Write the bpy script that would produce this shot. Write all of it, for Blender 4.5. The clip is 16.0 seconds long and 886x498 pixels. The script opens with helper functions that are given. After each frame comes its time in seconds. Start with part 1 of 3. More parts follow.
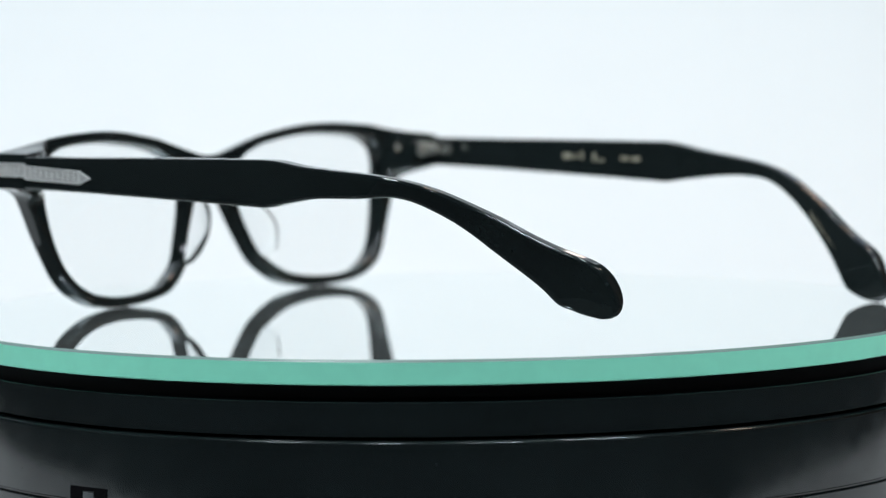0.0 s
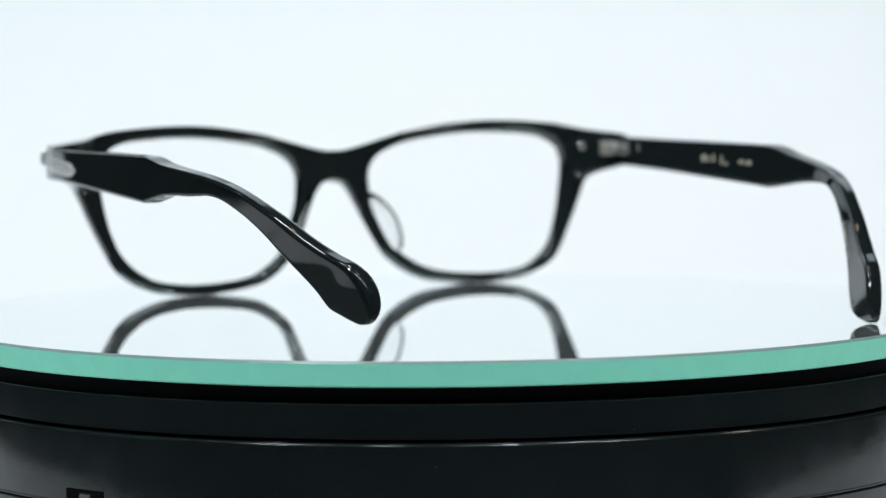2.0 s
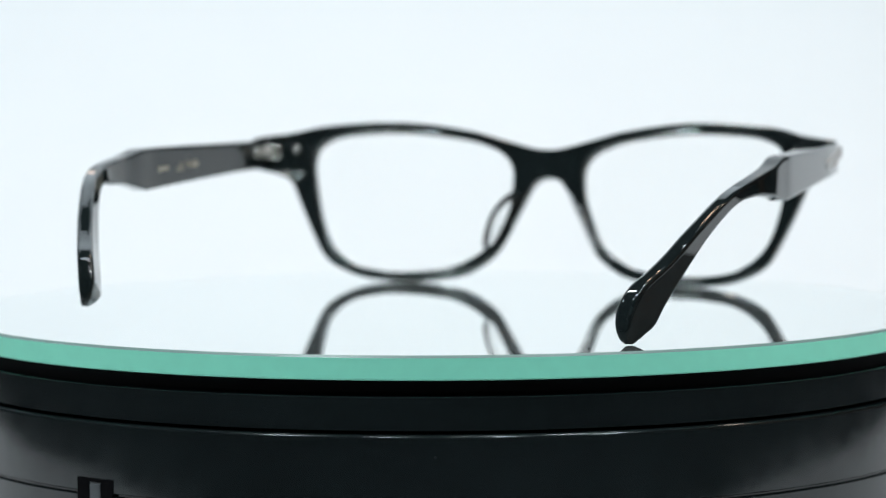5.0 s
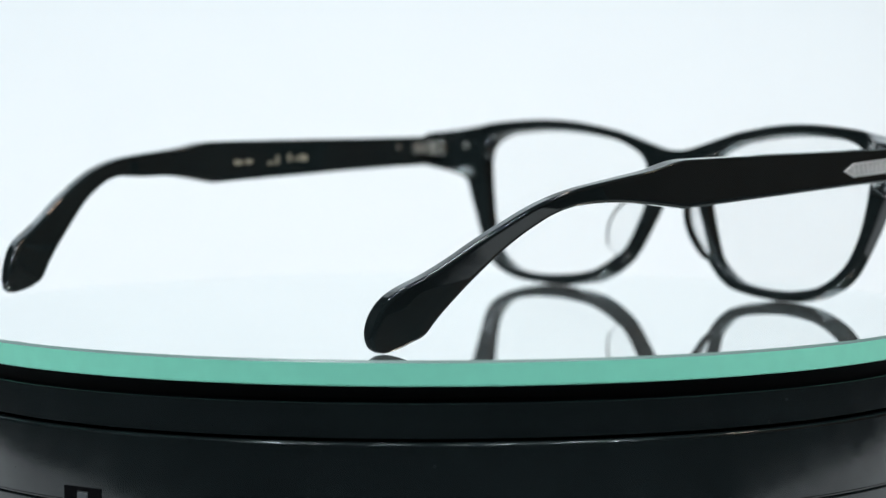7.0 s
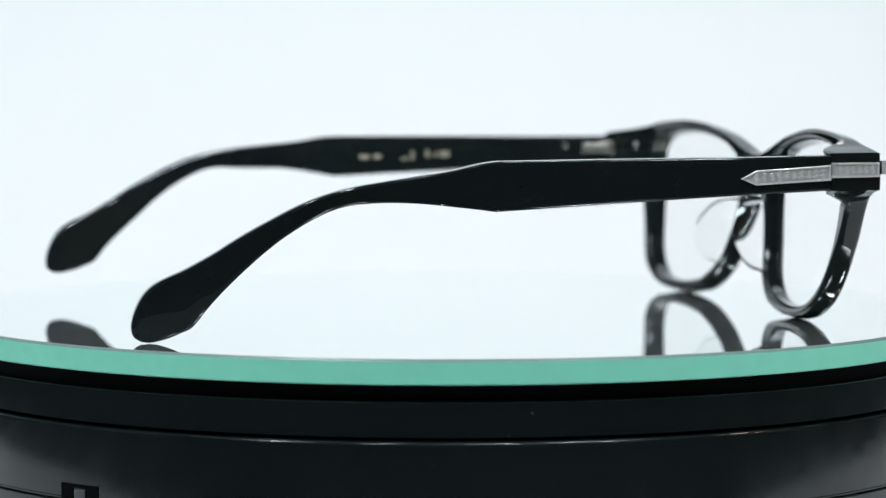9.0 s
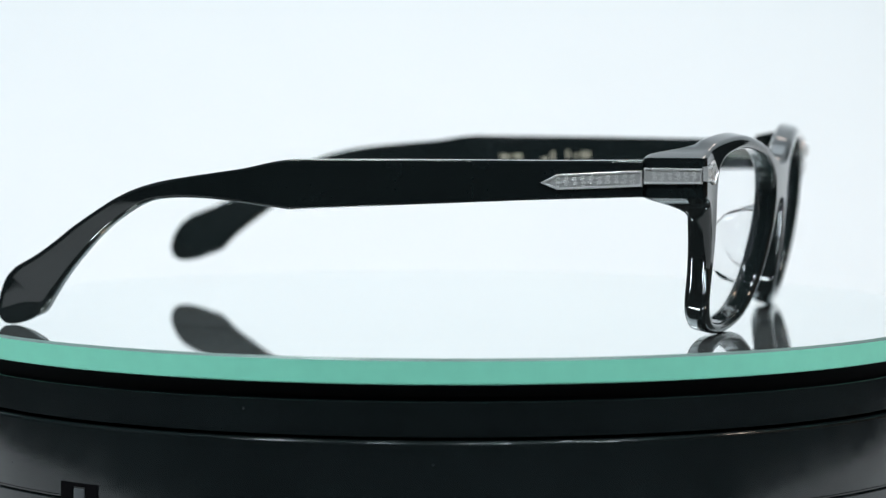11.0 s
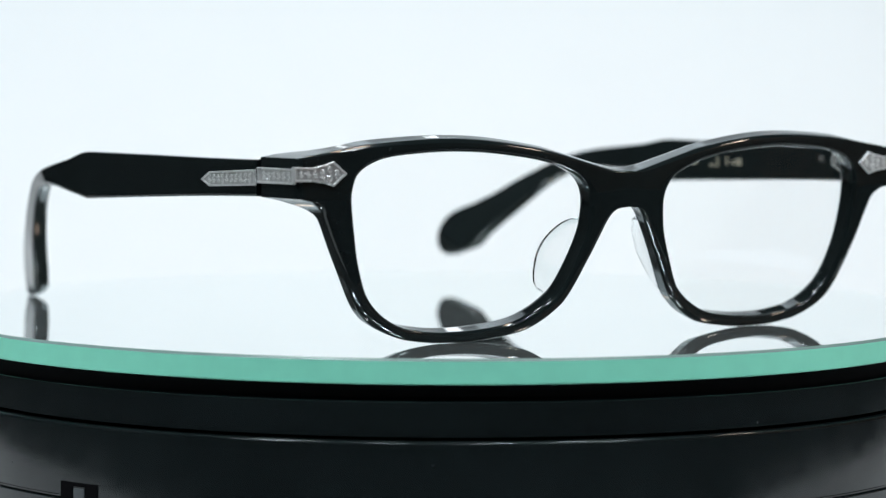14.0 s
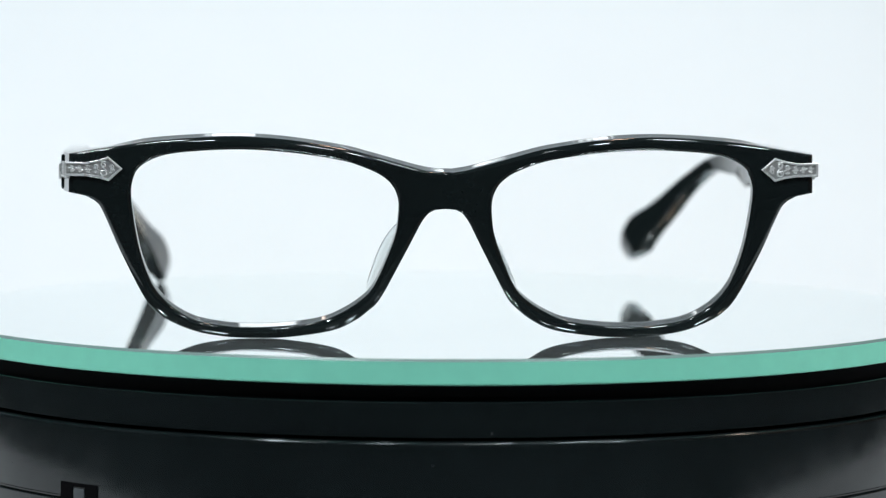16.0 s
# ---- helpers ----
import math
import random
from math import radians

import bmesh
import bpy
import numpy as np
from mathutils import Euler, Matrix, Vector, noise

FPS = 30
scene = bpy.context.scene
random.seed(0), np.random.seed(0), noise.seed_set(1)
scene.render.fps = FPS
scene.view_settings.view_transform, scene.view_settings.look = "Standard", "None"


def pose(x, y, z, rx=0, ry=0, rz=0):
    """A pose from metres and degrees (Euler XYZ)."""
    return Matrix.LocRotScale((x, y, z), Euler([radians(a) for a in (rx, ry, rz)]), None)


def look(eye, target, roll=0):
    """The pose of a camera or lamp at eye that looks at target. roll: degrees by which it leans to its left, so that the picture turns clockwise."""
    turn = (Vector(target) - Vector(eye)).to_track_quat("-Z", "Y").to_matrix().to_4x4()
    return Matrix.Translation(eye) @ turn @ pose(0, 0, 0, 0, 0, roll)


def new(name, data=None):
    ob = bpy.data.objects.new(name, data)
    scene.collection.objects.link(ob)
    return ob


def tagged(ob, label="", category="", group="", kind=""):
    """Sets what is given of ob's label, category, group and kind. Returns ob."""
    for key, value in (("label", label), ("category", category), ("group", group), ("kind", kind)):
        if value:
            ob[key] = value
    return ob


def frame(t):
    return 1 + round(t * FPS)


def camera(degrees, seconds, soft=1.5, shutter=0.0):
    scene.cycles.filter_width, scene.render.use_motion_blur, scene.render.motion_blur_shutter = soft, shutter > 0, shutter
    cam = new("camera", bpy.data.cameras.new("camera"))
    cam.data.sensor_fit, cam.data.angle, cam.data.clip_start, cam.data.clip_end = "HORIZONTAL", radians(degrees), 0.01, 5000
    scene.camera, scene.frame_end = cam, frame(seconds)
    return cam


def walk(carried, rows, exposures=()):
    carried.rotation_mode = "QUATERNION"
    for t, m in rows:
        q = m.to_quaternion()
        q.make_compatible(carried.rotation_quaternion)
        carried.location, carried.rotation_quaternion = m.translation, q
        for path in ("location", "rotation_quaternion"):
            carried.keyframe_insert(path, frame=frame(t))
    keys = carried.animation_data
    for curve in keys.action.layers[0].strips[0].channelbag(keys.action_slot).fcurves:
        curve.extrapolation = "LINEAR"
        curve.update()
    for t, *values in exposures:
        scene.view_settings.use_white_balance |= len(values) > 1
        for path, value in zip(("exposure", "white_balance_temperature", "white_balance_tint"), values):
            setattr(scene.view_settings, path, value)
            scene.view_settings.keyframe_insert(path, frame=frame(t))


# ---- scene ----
FOV = 16.907
cam = camera(FOV, 16.0, soft=1.3)
cam.data.dof.use_dof = True
cam.data.dof.focus_distance = 0.573
cam.data.dof.aperture_fstop = 17.0

# The camera on its stand: distance from the turntable's axis, height over the disc, tilt.
D, H, TILT = 0.6468, 0.05545, -3.7586


def eye(t, zoom, dpitch, roll):
    """A pose of the camera; zoom under 1 draws it back along its line of sight."""
    a = radians(TILT + dpitch)
    back = 0.60 * (1 / zoom - 1)
    e = Vector((0.00026, -D - back * math.cos(a), H - back * math.sin(a)))
    return t, look(e, e + Vector((0, math.cos(a), math.sin(a))), roll)


walk(cam, [
    eye(0.0, 0.985, 0.040, -0.62), eye(0.5, 0.993, 0.044, -0.62), eye(1.0, 1.000, 0.048, -0.61),
    eye(1.5, 0.999, 0.052, -0.60), eye(2.0, 0.994, 0.052, -0.54), eye(2.5, 0.9905, 0.053, -0.48),
    eye(3.0, 0.991, 0.053, -0.43), eye(3.3, 0.974, 0.025, -0.40), eye(3.5, 0.971, 0.025, -0.37),
    eye(4.0, 0.970, 0.020, -0.34), eye(4.5, 0.968, 0.015, -0.31), eye(5.2, 0.963, 0.010, -0.28),
    eye(7.3, 0.999, 0.030, -0.20), eye(8.0, 1.000, 0.015, -0.05), eye(8.5, 1.000, 0.003, 0.045),
    eye(9.5, 1.000, -0.004, 0.10), eye(12.0, 1.000, -0.020, 0.24), eye(14.0, 1.000, -0.012, 0.245),
    eye(16.0, 1.000, -0.004, 0.247)])

# ---- light ----
scene.view_settings.exposure = -0.36
world = bpy.data.worlds.new("room_air")
scene.world = world
world.use_nodes = True
world.node_tree.nodes["Background"].inputs[0].default_value = (0.75, 0.88, 1.0, 1)
world.node_tree.nodes["Background"].inputs[1].default_value = 0.04


def area(name, at, target, sx, sy, watts, colour):
    d = bpy.data.lights.new(name, "AREA")
    d.shape, d.size, d.size_y, d.energy, d.color = "RECTANGLE", sx, sy, watts, colour
    ob = new(name, d)
    ob.matrix_world = look(at, target)
    return ob


def spot(name, at, watts, radius, colour, cone=95.0, target=(0, 0.12, 0.02)):
    """A small spot lamp, aimed at the set unless a target is given."""
    d = bpy.data.lights.new(name, "SPOT")
    d.energy, d.shadow_soft_size, d.color = watts, radius, colour
    d.spot_size, d.spot_blend = radians(cone), 0.7
    ob = new(name, d)
    ob.matrix_world = look(at, target)
    return ob


COOL = (0.79, 0.92, 1.01)
# tiny unseen lamps, added behind to put glints on the rims
area("glint_lamp_a", (-0.095, 0.60, 0.362), (0, 0, 0.03), 0.05, 0.030, 0.030, (0.90, 0.96, 1.0))
area("glint_lamp_b", (-0.20, 0.58, 0.352), (0, 0, 0.03), 0.05, 0.034, 0.035, (1.0, 0.78, 0.66))
area("glint_lamp_c", (0.035, 0.62, 0.365), (0, 0, 0.03), 0.035, 0.03, 0.025, (0.90, 0.96, 1.0))
area("glint_lamp_d", (0.19, 0.58, 0.352), (0, 0, 0.03), 0.035, 0.03, 0.022, (1.0, 0.84, 0.74))
area("softbox_back", (-0.10, 0.72, 0.66), (0, 0, 0.03), 1.2, 0.40, 2.6, COOL)
# two unseen lamps added to brighten the paper, the right one weaker
for x, watts in ((-0.55, 3.4), (0.30, 1.2)):
    spot("backdrop_fill", (x, 0.10, 1.05), watts, 0.05, COOL, 110.0, (x * 0.5, 0.80, 0.18))
for x, y in ((-0.85, -0.78), (-0.30, -0.98), (0.32, -0.96), (0.88, -0.74)):
    spot("ceiling_spot", (x, y, 1.42), 24.0, 0.05, (0.80, 0.92, 1.0))
spot("downlight_a", (-0.28, -0.06, 1.02), 11.5, 0.060, (0.90, 0.97, 1.0))
spot("downlight_b", (0.33, -0.16, 1.04), 9.8, 0.060, (0.84, 0.95, 1.0))
spot("downlight_c", (0.12, 0.30, 1.00), 4.5, 0.042, (1.0, 0.70, 0.52))
spot("downlight_d", (-0.62, -0.55, 1.05), 11.5, 0.060, (0.84, 0.95, 1.0))
spot("downlight_f", (0.10, -0.72, 1.12), 5.0, 0.042, (0.84, 0.95, 1.0))
spot("downlight_g", (0.66, -0.70, 0.98), 5.0, 0.042, (0.88, 0.95, 1.0))
spot("downlight_e", (0.75, 0.05, 0.85), 4.5, 0.042, (1.0, 0.80, 0.66))
# unseen fill lamps, added to lift the walls that the gloss reflects
spot("wall_fill", (-1.15, -0.45, 1.72), 70.0, 0.05, (0.92, 0.96, 1.0), 100.0, (-1.9, -0.25, 0.6))
spot("wall_fill", (1.15, -0.45, 1.72), 30.0, 0.05, (1.0, 0.90, 0.80), 100.0, (1.9, -0.25, 0.5))
spot("wall_fill", (0.10, -1.60, 1.72), 45.0, 0.05, (0.92, 0.96, 1.0), 110.0, (0.0, -2.3, 0.5))


# ---- materials ----
def material(name, colour, rough=0.5, metal=0.0, grain=0.0, grain_scale=400.0, bump=0.0, bump_scale=900.0,
             wear=0.0, ior=1.5, transmission=0.0, dust=0.0):
    """A Principled surface: grain tints the colour at two scales, wear varies the roughness, bump is fine relief."""
    m = bpy.data.materials.new(name)
    m.use_nodes = True
    nt = m.node_tree
    b = nt.nodes["Principled BSDF"]
    b.inputs["Base Color"].default_value = (*colour, 1)
    b.inputs["Roughness"].default_value = rough
    b.inputs["Metallic"].default_value = metal
    b.inputs["IOR"].default_value = ior
    b.inputs["Transmission Weight"].default_value = transmission
    at = nt.nodes.new("ShaderNodeTexCoord")

    def noise_node(scale, detail=4.0):
        n = nt.nodes.new("ShaderNodeTexNoise")
        n.inputs["Scale"].default_value, n.inputs["Detail"].default_value = scale, detail
        nt.links.new(at.outputs["Object"], n.inputs["Vector"])
        return n

    if grain:
        fine, broad = noise_node(grain_scale), noise_node(grain_scale / 14)
        both = nt.nodes.new("ShaderNodeMath")
        both.operation = "ADD"
        nt.links.new(fine.outputs["Fac"], both.inputs[0])
        nt.links.new(broad.outputs["Fac"], both.inputs[1])
        ramp = nt.nodes.new("ShaderNodeMapRange")
        ramp.inputs["From Min"].default_value, ramp.inputs["From Max"].default_value = 0.6, 1.4
        ramp.inputs["To Min"].default_value, ramp.inputs["To Max"].default_value = 1 - grain, 1 + grain
        nt.links.new(both.outputs[0], ramp.inputs["Value"])
        mix = nt.nodes.new("ShaderNodeVectorMath")
        mix.operation = "SCALE"
        mix.inputs[0].default_value = colour
        nt.links.new(ramp.outputs[0], mix.inputs["Scale"])
        nt.links.new(mix.outputs[0], b.inputs["Base Color"])
    if dust:
        specks = nt.nodes.new("ShaderNodeTexVoronoi")
        specks.inputs["Scale"].default_value = 230.0
        nt.links.new(at.outputs["Object"], specks.inputs["Vector"])
        near = nt.nodes.new("ShaderNodeMapRange")
        near.inputs["From Min"].default_value, near.inputs["From Max"].default_value = 0.05, 0.02
        nt.links.new(specks.outputs["Distance"], near.inputs["Value"])
        patchy = noise_node(60.0)
        some = nt.nodes.new("ShaderNodeMapRange")
        some.inputs["From Min"].default_value, some.inputs["From Max"].default_value = 0.50, 0.62
        some.inputs["To Max"].default_value = dust
        nt.links.new(patchy.outputs["Fac"], some.inputs["Value"])
        both_d = nt.nodes.new("ShaderNodeMath")
        both_d.operation = "MULTIPLY"
        nt.links.new(near.outputs[0], both_d.inputs[0])
        nt.links.new(some.outputs[0], both_d.inputs[1])
        tint = nt.nodes.new("ShaderNodeMix")
        tint.data_type = "RGBA"
        tint.inputs["A"].default_value = (*colour, 1)
        tint.inputs["B"].default_value = (0.30, 0.32, 0.33, 1)
        if b.inputs["Base Color"].links:
            nt.links.new(b.inputs["Base Color"].links[0].from_socket, tint.inputs["A"])
        nt.links.new(both_d.outputs[0], tint.inputs["Factor"])
        nt.links.new(tint.outputs["Result"], b.inputs["Base Color"])
    if wear:
        n = noise_node(140.0, 6.0)
        r = nt.nodes.new("ShaderNodeMapRange")
        r.inputs["From Min"].default_value, r.inputs["From Max"].default_value = 0.35, 0.7
        r.inputs["To Min"].default_value, r.inputs["To Max"].default_value = rough, rough + wear
        nt.links.new(n.outputs["Fac"], r.inputs["Value"])
        nt.links.new(r.outputs[0], b.inputs["Roughness"])
    if bump:
        n = noise_node(bump_scale, 3.0)
        k = nt.nodes.new("ShaderNodeBump")
        k.inputs["Strength"].default_value, k.inputs["Distance"].default_value = bump, 0.0002
        nt.links.new(n.outputs["Fac"], k.inputs["Height"])
        nt.links.new(k.outputs[0], b.inputs["Normal"])
    return m


ACETATE = material("black_acetate", (0.0095, 0.0135, 0.0138), 0.018, grain=0.25, grain_scale=900, wear=0.03, bump=0.012, bump_scale=300)
SILVER = material("engraved_silver", (0.95, 0.935, 0.92), 0.26, metal=0.5, wear=0.10, grain=0.05, grain_scale=3000, bump=0.15, bump_scale=1500)
# silver of the plates' sunk floors, darker than their rims
FLOOR_SILVER = material("plate_floor_silver", (0.76, 0.745, 0.73), 0.36, metal=0.5, grain=0.18, grain_scale=2600, bump=0.4, bump_scale=2200)
DARK_SILVER = material("darkened_silver", (0.56, 0.54, 0.53), 0.34, metal=0.5, grain=0.22, grain_scale=2600, bump=0.4, bump_scale=2200)
STEEL = material("hinge_steel", (0.66, 0.64, 0.60), 0.20, metal=1.0, wear=0.15, grain=0.08, grain_scale=1500)
GOLD_INK = material("pale_foil_print", (0.70, 0.62, 0.48), 0.35, metal=0.7, grain=0.2, grain_scale=2500)
PLASTIC = material("black_turntable_plastic", (0.0080, 0.0118, 0.0124), 0.10, grain=0.3, grain_scale=500, wear=0.07, dust=0.6, bump=0.03, bump_scale=700)
# matt black of the switch surround, also painted shade below the glass
MATT_AND_SHADE = material("matt_black_and_gap_shade", (0.004, 0.004, 0.0045), 0.75, grain=0.2, bump=0.1, ior=1.1)
ROCKER = material("grey_rocker_plastic", (0.09, 0.095, 0.10), 0.32, grain=0.15, bump=0.08)
GLASS_EDGE = material("green_ground_glass_edge", (0.33, 0.95, 0.71), 0.32, grain=0.05, grain_scale=250, wear=0.1)
BEVEL = material("polished_glass_bevel", (0.20, 0.30, 0.27), 0.30, grain=0.08, grain_scale=250)
MIRROR = material("mirror_glass_top", (0.88, 0.935, 0.925), 0.012, metal=0.91, grain=0.012, grain_scale=30)
PAPER = material("white_paper_sweep", (0.83, 0.84, 0.845), 0.75, grain=0.010, grain_scale=25, bump=0.03, bump_scale=300)
WALL = material("grey_studio_wall", (0.13, 0.15, 0.152), 0.8, grain=0.08, grain_scale=12, bump=0.1, bump_scale=80)
BROWN_WALL = material("brown_for_reflections", (0.34, 0.18, 0.11), 0.55, grain=0.30, grain_scale=40, wear=0.1, bump=0.1, bump_scale=60)
TABLE = material("black_table_cloth", (0.02, 0.02, 0.021), 0.95, grain=0.25, grain_scale=300, bump=0.3, bump_scale=900, ior=1.12)

def clear_material(name, tint, shine, ior, strength):
    """Thin clear plastic: light passes straight through, gloss on top."""
    m = bpy.data.materials.new(name)
    m.use_nodes = True
    nt = m.node_tree
    nt.nodes.remove(nt.nodes["Principled BSDF"])
    clear, gloss = nt.nodes.new("ShaderNodeBsdfTransparent"), nt.nodes.new("ShaderNodeBsdfGlossy")
    clear.inputs["Color"].default_value = (*tint, 1)
    gloss.inputs["Color"].default_value = (*shine, 1)
    gloss.inputs["Roughness"].default_value = 0.015
    fres, weak, mix = nt.nodes.new("ShaderNodeFresnel"), nt.nodes.new("ShaderNodeMath"), nt.nodes.new("ShaderNodeMixShader")
    fres.inputs["IOR"].default_value = ior
    weak.operation = "MULTIPLY"
    weak.inputs[1].default_value = strength
    nt.links.new(fres.outputs[0], weak.inputs[0])
    nt.links.new(weak.outputs[0], mix.inputs[0])
    nt.links.new(clear.outputs[0], mix.inputs[1])
    nt.links.new(gloss.outputs[0], mix.inputs[2])
    nt.links.new(mix.outputs[0], nt.nodes["Material Output"].inputs["Surface"])
    return m


LENS = clear_material("coated_spectacle_lens", (0.992, 0.994, 0.992), (0.85, 0.86, 1.0), 1.45, 0.05)
PAD = material("clear_nose_pad_plastic", (0.98, 0.985, 0.985), 0.01, ior=1.32, transmission=1.0)

MM = 0.001


# ---- mesh helpers ----
def finish(bm, sharp=38.0):
    bmesh.ops.remove_doubles(bm, verts=bm.verts, dist=1e-6)
    bmesh.ops.recalc_face_normals(bm, faces=bm.faces)
    for f in bm.faces:
        f.smooth = True
    for e in bm.edges:
        if len(e.link_faces) == 2 and e.calc_face_angle(0) > radians(sharp):
            e.smooth = False


def part(name, bm, mat, parent=None, label="", sharp=38.0, mats=()):
    """Links a bmesh as one mesh object, under a parent where there is one."""
    finish(bm, sharp)
    me = bpy.data.meshes.new(name)
    bm.to_mesh(me)
    bm.free()
    for m in (mat, *mats):
        me.materials.append(m)
    ob = new(name, me)
    if parent:
        ob.parent = parent
    if label:
        ob["label"] = label
    return ob


def catmull(pts, n, closed=False):
    """A smooth line through points."""
    p = [Vector(q) for q in pts]
    out, m = [], len(p)
    for i in range(m if closed else m - 1):
        a, b, c, d = ((p[(i + k) % m] if closed else p[min(max(i + k, 0), m - 1)]) for k in (-1, 0, 1, 2))
        for j in range(n):
            t = j / n
            out.append(0.5 * (2 * b + (c - a) * t + (2 * a - 5 * b + 4 * c - d) * t * t + (3 * b - a - 3 * c + d) * t ** 3))
    if not closed:
        out.append(p[-1])
    return out


def bridge_rings(bm, rings, closed=True, cap=True):
    """Quads between rings of equally many points."""
    vs = [[bm.verts.new(q) for q in r] for r in rings]
    n = len(vs[0])
    for a, b in zip(vs, vs[1:]):
        for i in range(n if closed else n - 1):
            j = (i + 1) % n
            try:
                bm.faces.new((a[i], a[j], b[j], b[i]))
            except ValueError:
                pass
    if cap:
        bm.faces.new(vs[0][::-1])
        bm.faces.new(vs[-1])
    return vs


def lathe(profile, n=192):
    """A body of revolution round z; the profile runs from the axis to the axis."""
    bm = bmesh.new()
    rings = []
    for k in range(n):
        a = 2 * math.pi * k / n
        rings.append([Vector((r * math.cos(a), r * math.sin(a), z)) for r, z in profile])
    vs = [[bm.verts.new(q) for q in r] for r in rings]
    for k in range(n):
        a, b = vs[k], vs[(k + 1) % n]
        for i in range(len(profile) - 1):
            if profile[i][0] < 1e-9:
                bm.faces.new((a[i], a[i + 1], b[i + 1]))
            elif profile[i + 1][0] < 1e-9:
                bm.faces.new((a[i], a[i + 1], b[i]))
            else:
                bm.faces.new((a[i], a[i + 1], b[i + 1], b[i]))
    return bm


def tube(bm, line, radius, sides=6, flat=1.0, normal=Vector((0, 1, 0))):
    """A thin rounded rod along a line, flattened along the normal."""
    rings = []
    for i, q in enumerate(line):
        d = (line[min(i + 1, len(line) - 1)] - line[max(i - 1, 0)]).normalized()
        s = d.cross(normal).normalized()
        w = s.cross(d).normalized()
        rings.append([q + s * radius * math.cos(2 * math.pi * k / sides) + w * radius * flat * math.sin(2 * math.pi * k / sides)
                      for k in range(sides)])
    bridge_rings(bm, rings)


def box(bm, lo, hi, r=0.0):
    """A box with its edges rounded by r."""
    g = bmesh.ops.create_cube(bm, size=1.0)["verts"]
    lo, hi = Vector(lo), Vector(hi)
    for v in g:
        v.co = Vector([(lo[i] + hi[i]) / 2 + v.co[i] * (hi[i] - lo[i]) for i in range(3)])
    if r:
        es = list({e for v in g for e in v.link_edges})
        bmesh.ops.bevel(bm, geom=es, offset=r, segments=3, profile=0.5, affect="EDGES")


def smooth(t):
    t = min(max(t, 0.0), 1.0)
    return t * t * (3 - 2 * t)


# ---- the set: room, table, paper sweep ----
def set_piece(name, bm, mat, label, category):
    return tagged(part(name, bm, mat), label, category, kind="structure")


FLOOR_Z = -0.0460


def build_set():
    bm = bmesh.new()
    box(bm, (-1.9, -2.3, -0.82), (1.9, 1.9, -0.78))
    set_piece("floor", bm, TABLE, "dark studio floor under the table", "floor")
    for name, lo, hi in (("wall_back", (-1.9, 1.9, -0.78), (1.9, 1.98, 1.8)), ("wall_front", (-1.9, -2.38, -0.78), (1.9, -2.3, 1.8)),
                         ("wall_left", (-1.98, -2.3, -0.78), (-1.9, 1.9, 1.8)), ("wall_right", (1.9, -2.3, -0.78), (1.98, 1.9, 1.8))):
        bm = bmesh.new()
        box(bm, lo, hi)
        # this unseen wall is browned in place of a brown object in reflections
        if name == "wall_right":
            set_piece(name, bm, BROWN_WALL, "unseen right wall, browned for the warm reflections", "wall")
        else:
            set_piece(name, bm, WALL, "plain grey studio wall", "wall")
    bm = bmesh.new()
    box(bm, (-1.9, -2.3, 1.8), (1.9, 1.9, 1.86))
    set_piece("ceiling", bm, WALL, "plain grey studio ceiling", "ceiling")
    table = tagged(new("table"), "table with a dull black top under the white paper sweep", "table")
    table.location = (0, 0.2, -0.78)
    bm = bmesh.new()
    box(bm, (-0.95, -0.62, 0.70), (0.95, 0.75, 0.7325), 0.003)
    part("tabletop", bm, TABLE, table)
    for x in (-0.88, 0.88):
        for y in (-0.55, 0.68):
            bm = bmesh.new()
            box(bm, (x - 0.025, y - 0.025, 0), (x + 0.025, y + 0.025, 0.70), 0.003)
            part("leg", bm, TABLE, table)
    # the paper: flat on the table, curving up behind
    bm = bmesh.new()
    line = [(y, FLOOR_Z) for y in np.linspace(-0.150, 0.42, 34)]
    line += [(0.42 + 0.40 * math.sin(a), FLOOR_Z + 0.40 * (1 - math.cos(a))) for a in np.linspace(0.05, math.pi / 2, 30)]
    line += [(0.82, FLOOR_Z + 0.40 + k) for k in np.linspace(0.05, 0.75, 12)]
    # outline out of view, shaped for reflections: rounded tongue in front, wider behind
    def half(y):
        return float(np.interp(y, [-0.150, -0.142, -0.12, -0.077, 0.14, 0.30, 0.42], [0.10, 0.16, 0.205, 0.245, 0.31, 0.42, 0.53]))

    xs = np.linspace(-1, 1, 25)
    rings = [[Vector((x * half(y), y, z)) for x in xs] for y, z in line]
    under = [[Vector((x * half(y), y + 0.0012 * smooth((z - FLOOR_Z) / 0.3), z - 0.0012 * (1 - smooth((z - FLOOR_Z) / 0.3)))) for x in xs] for y, z in line]
    top = bridge_rings(bm, rings, closed=False, cap=False)
    low = bridge_rings(bm, under, closed=False, cap=False)
    for a, b in ((top[0], low[0]), (top[-1], low[-1]), ([r[0] for r in top], [r[0] for r in low]), ([r[-1] for r in top], [r[-1] for r in low])):
        for i in range(len(a) - 1):
            bm.faces.new((a[i], a[i + 1], b[i + 1], b[i]))
    set_piece("backdrop", bm, PAPER, "seamless white paper sweep behind the turntable", "backdrop")


build_set()


# ---- the turntable ----
R_DISC = 0.1087


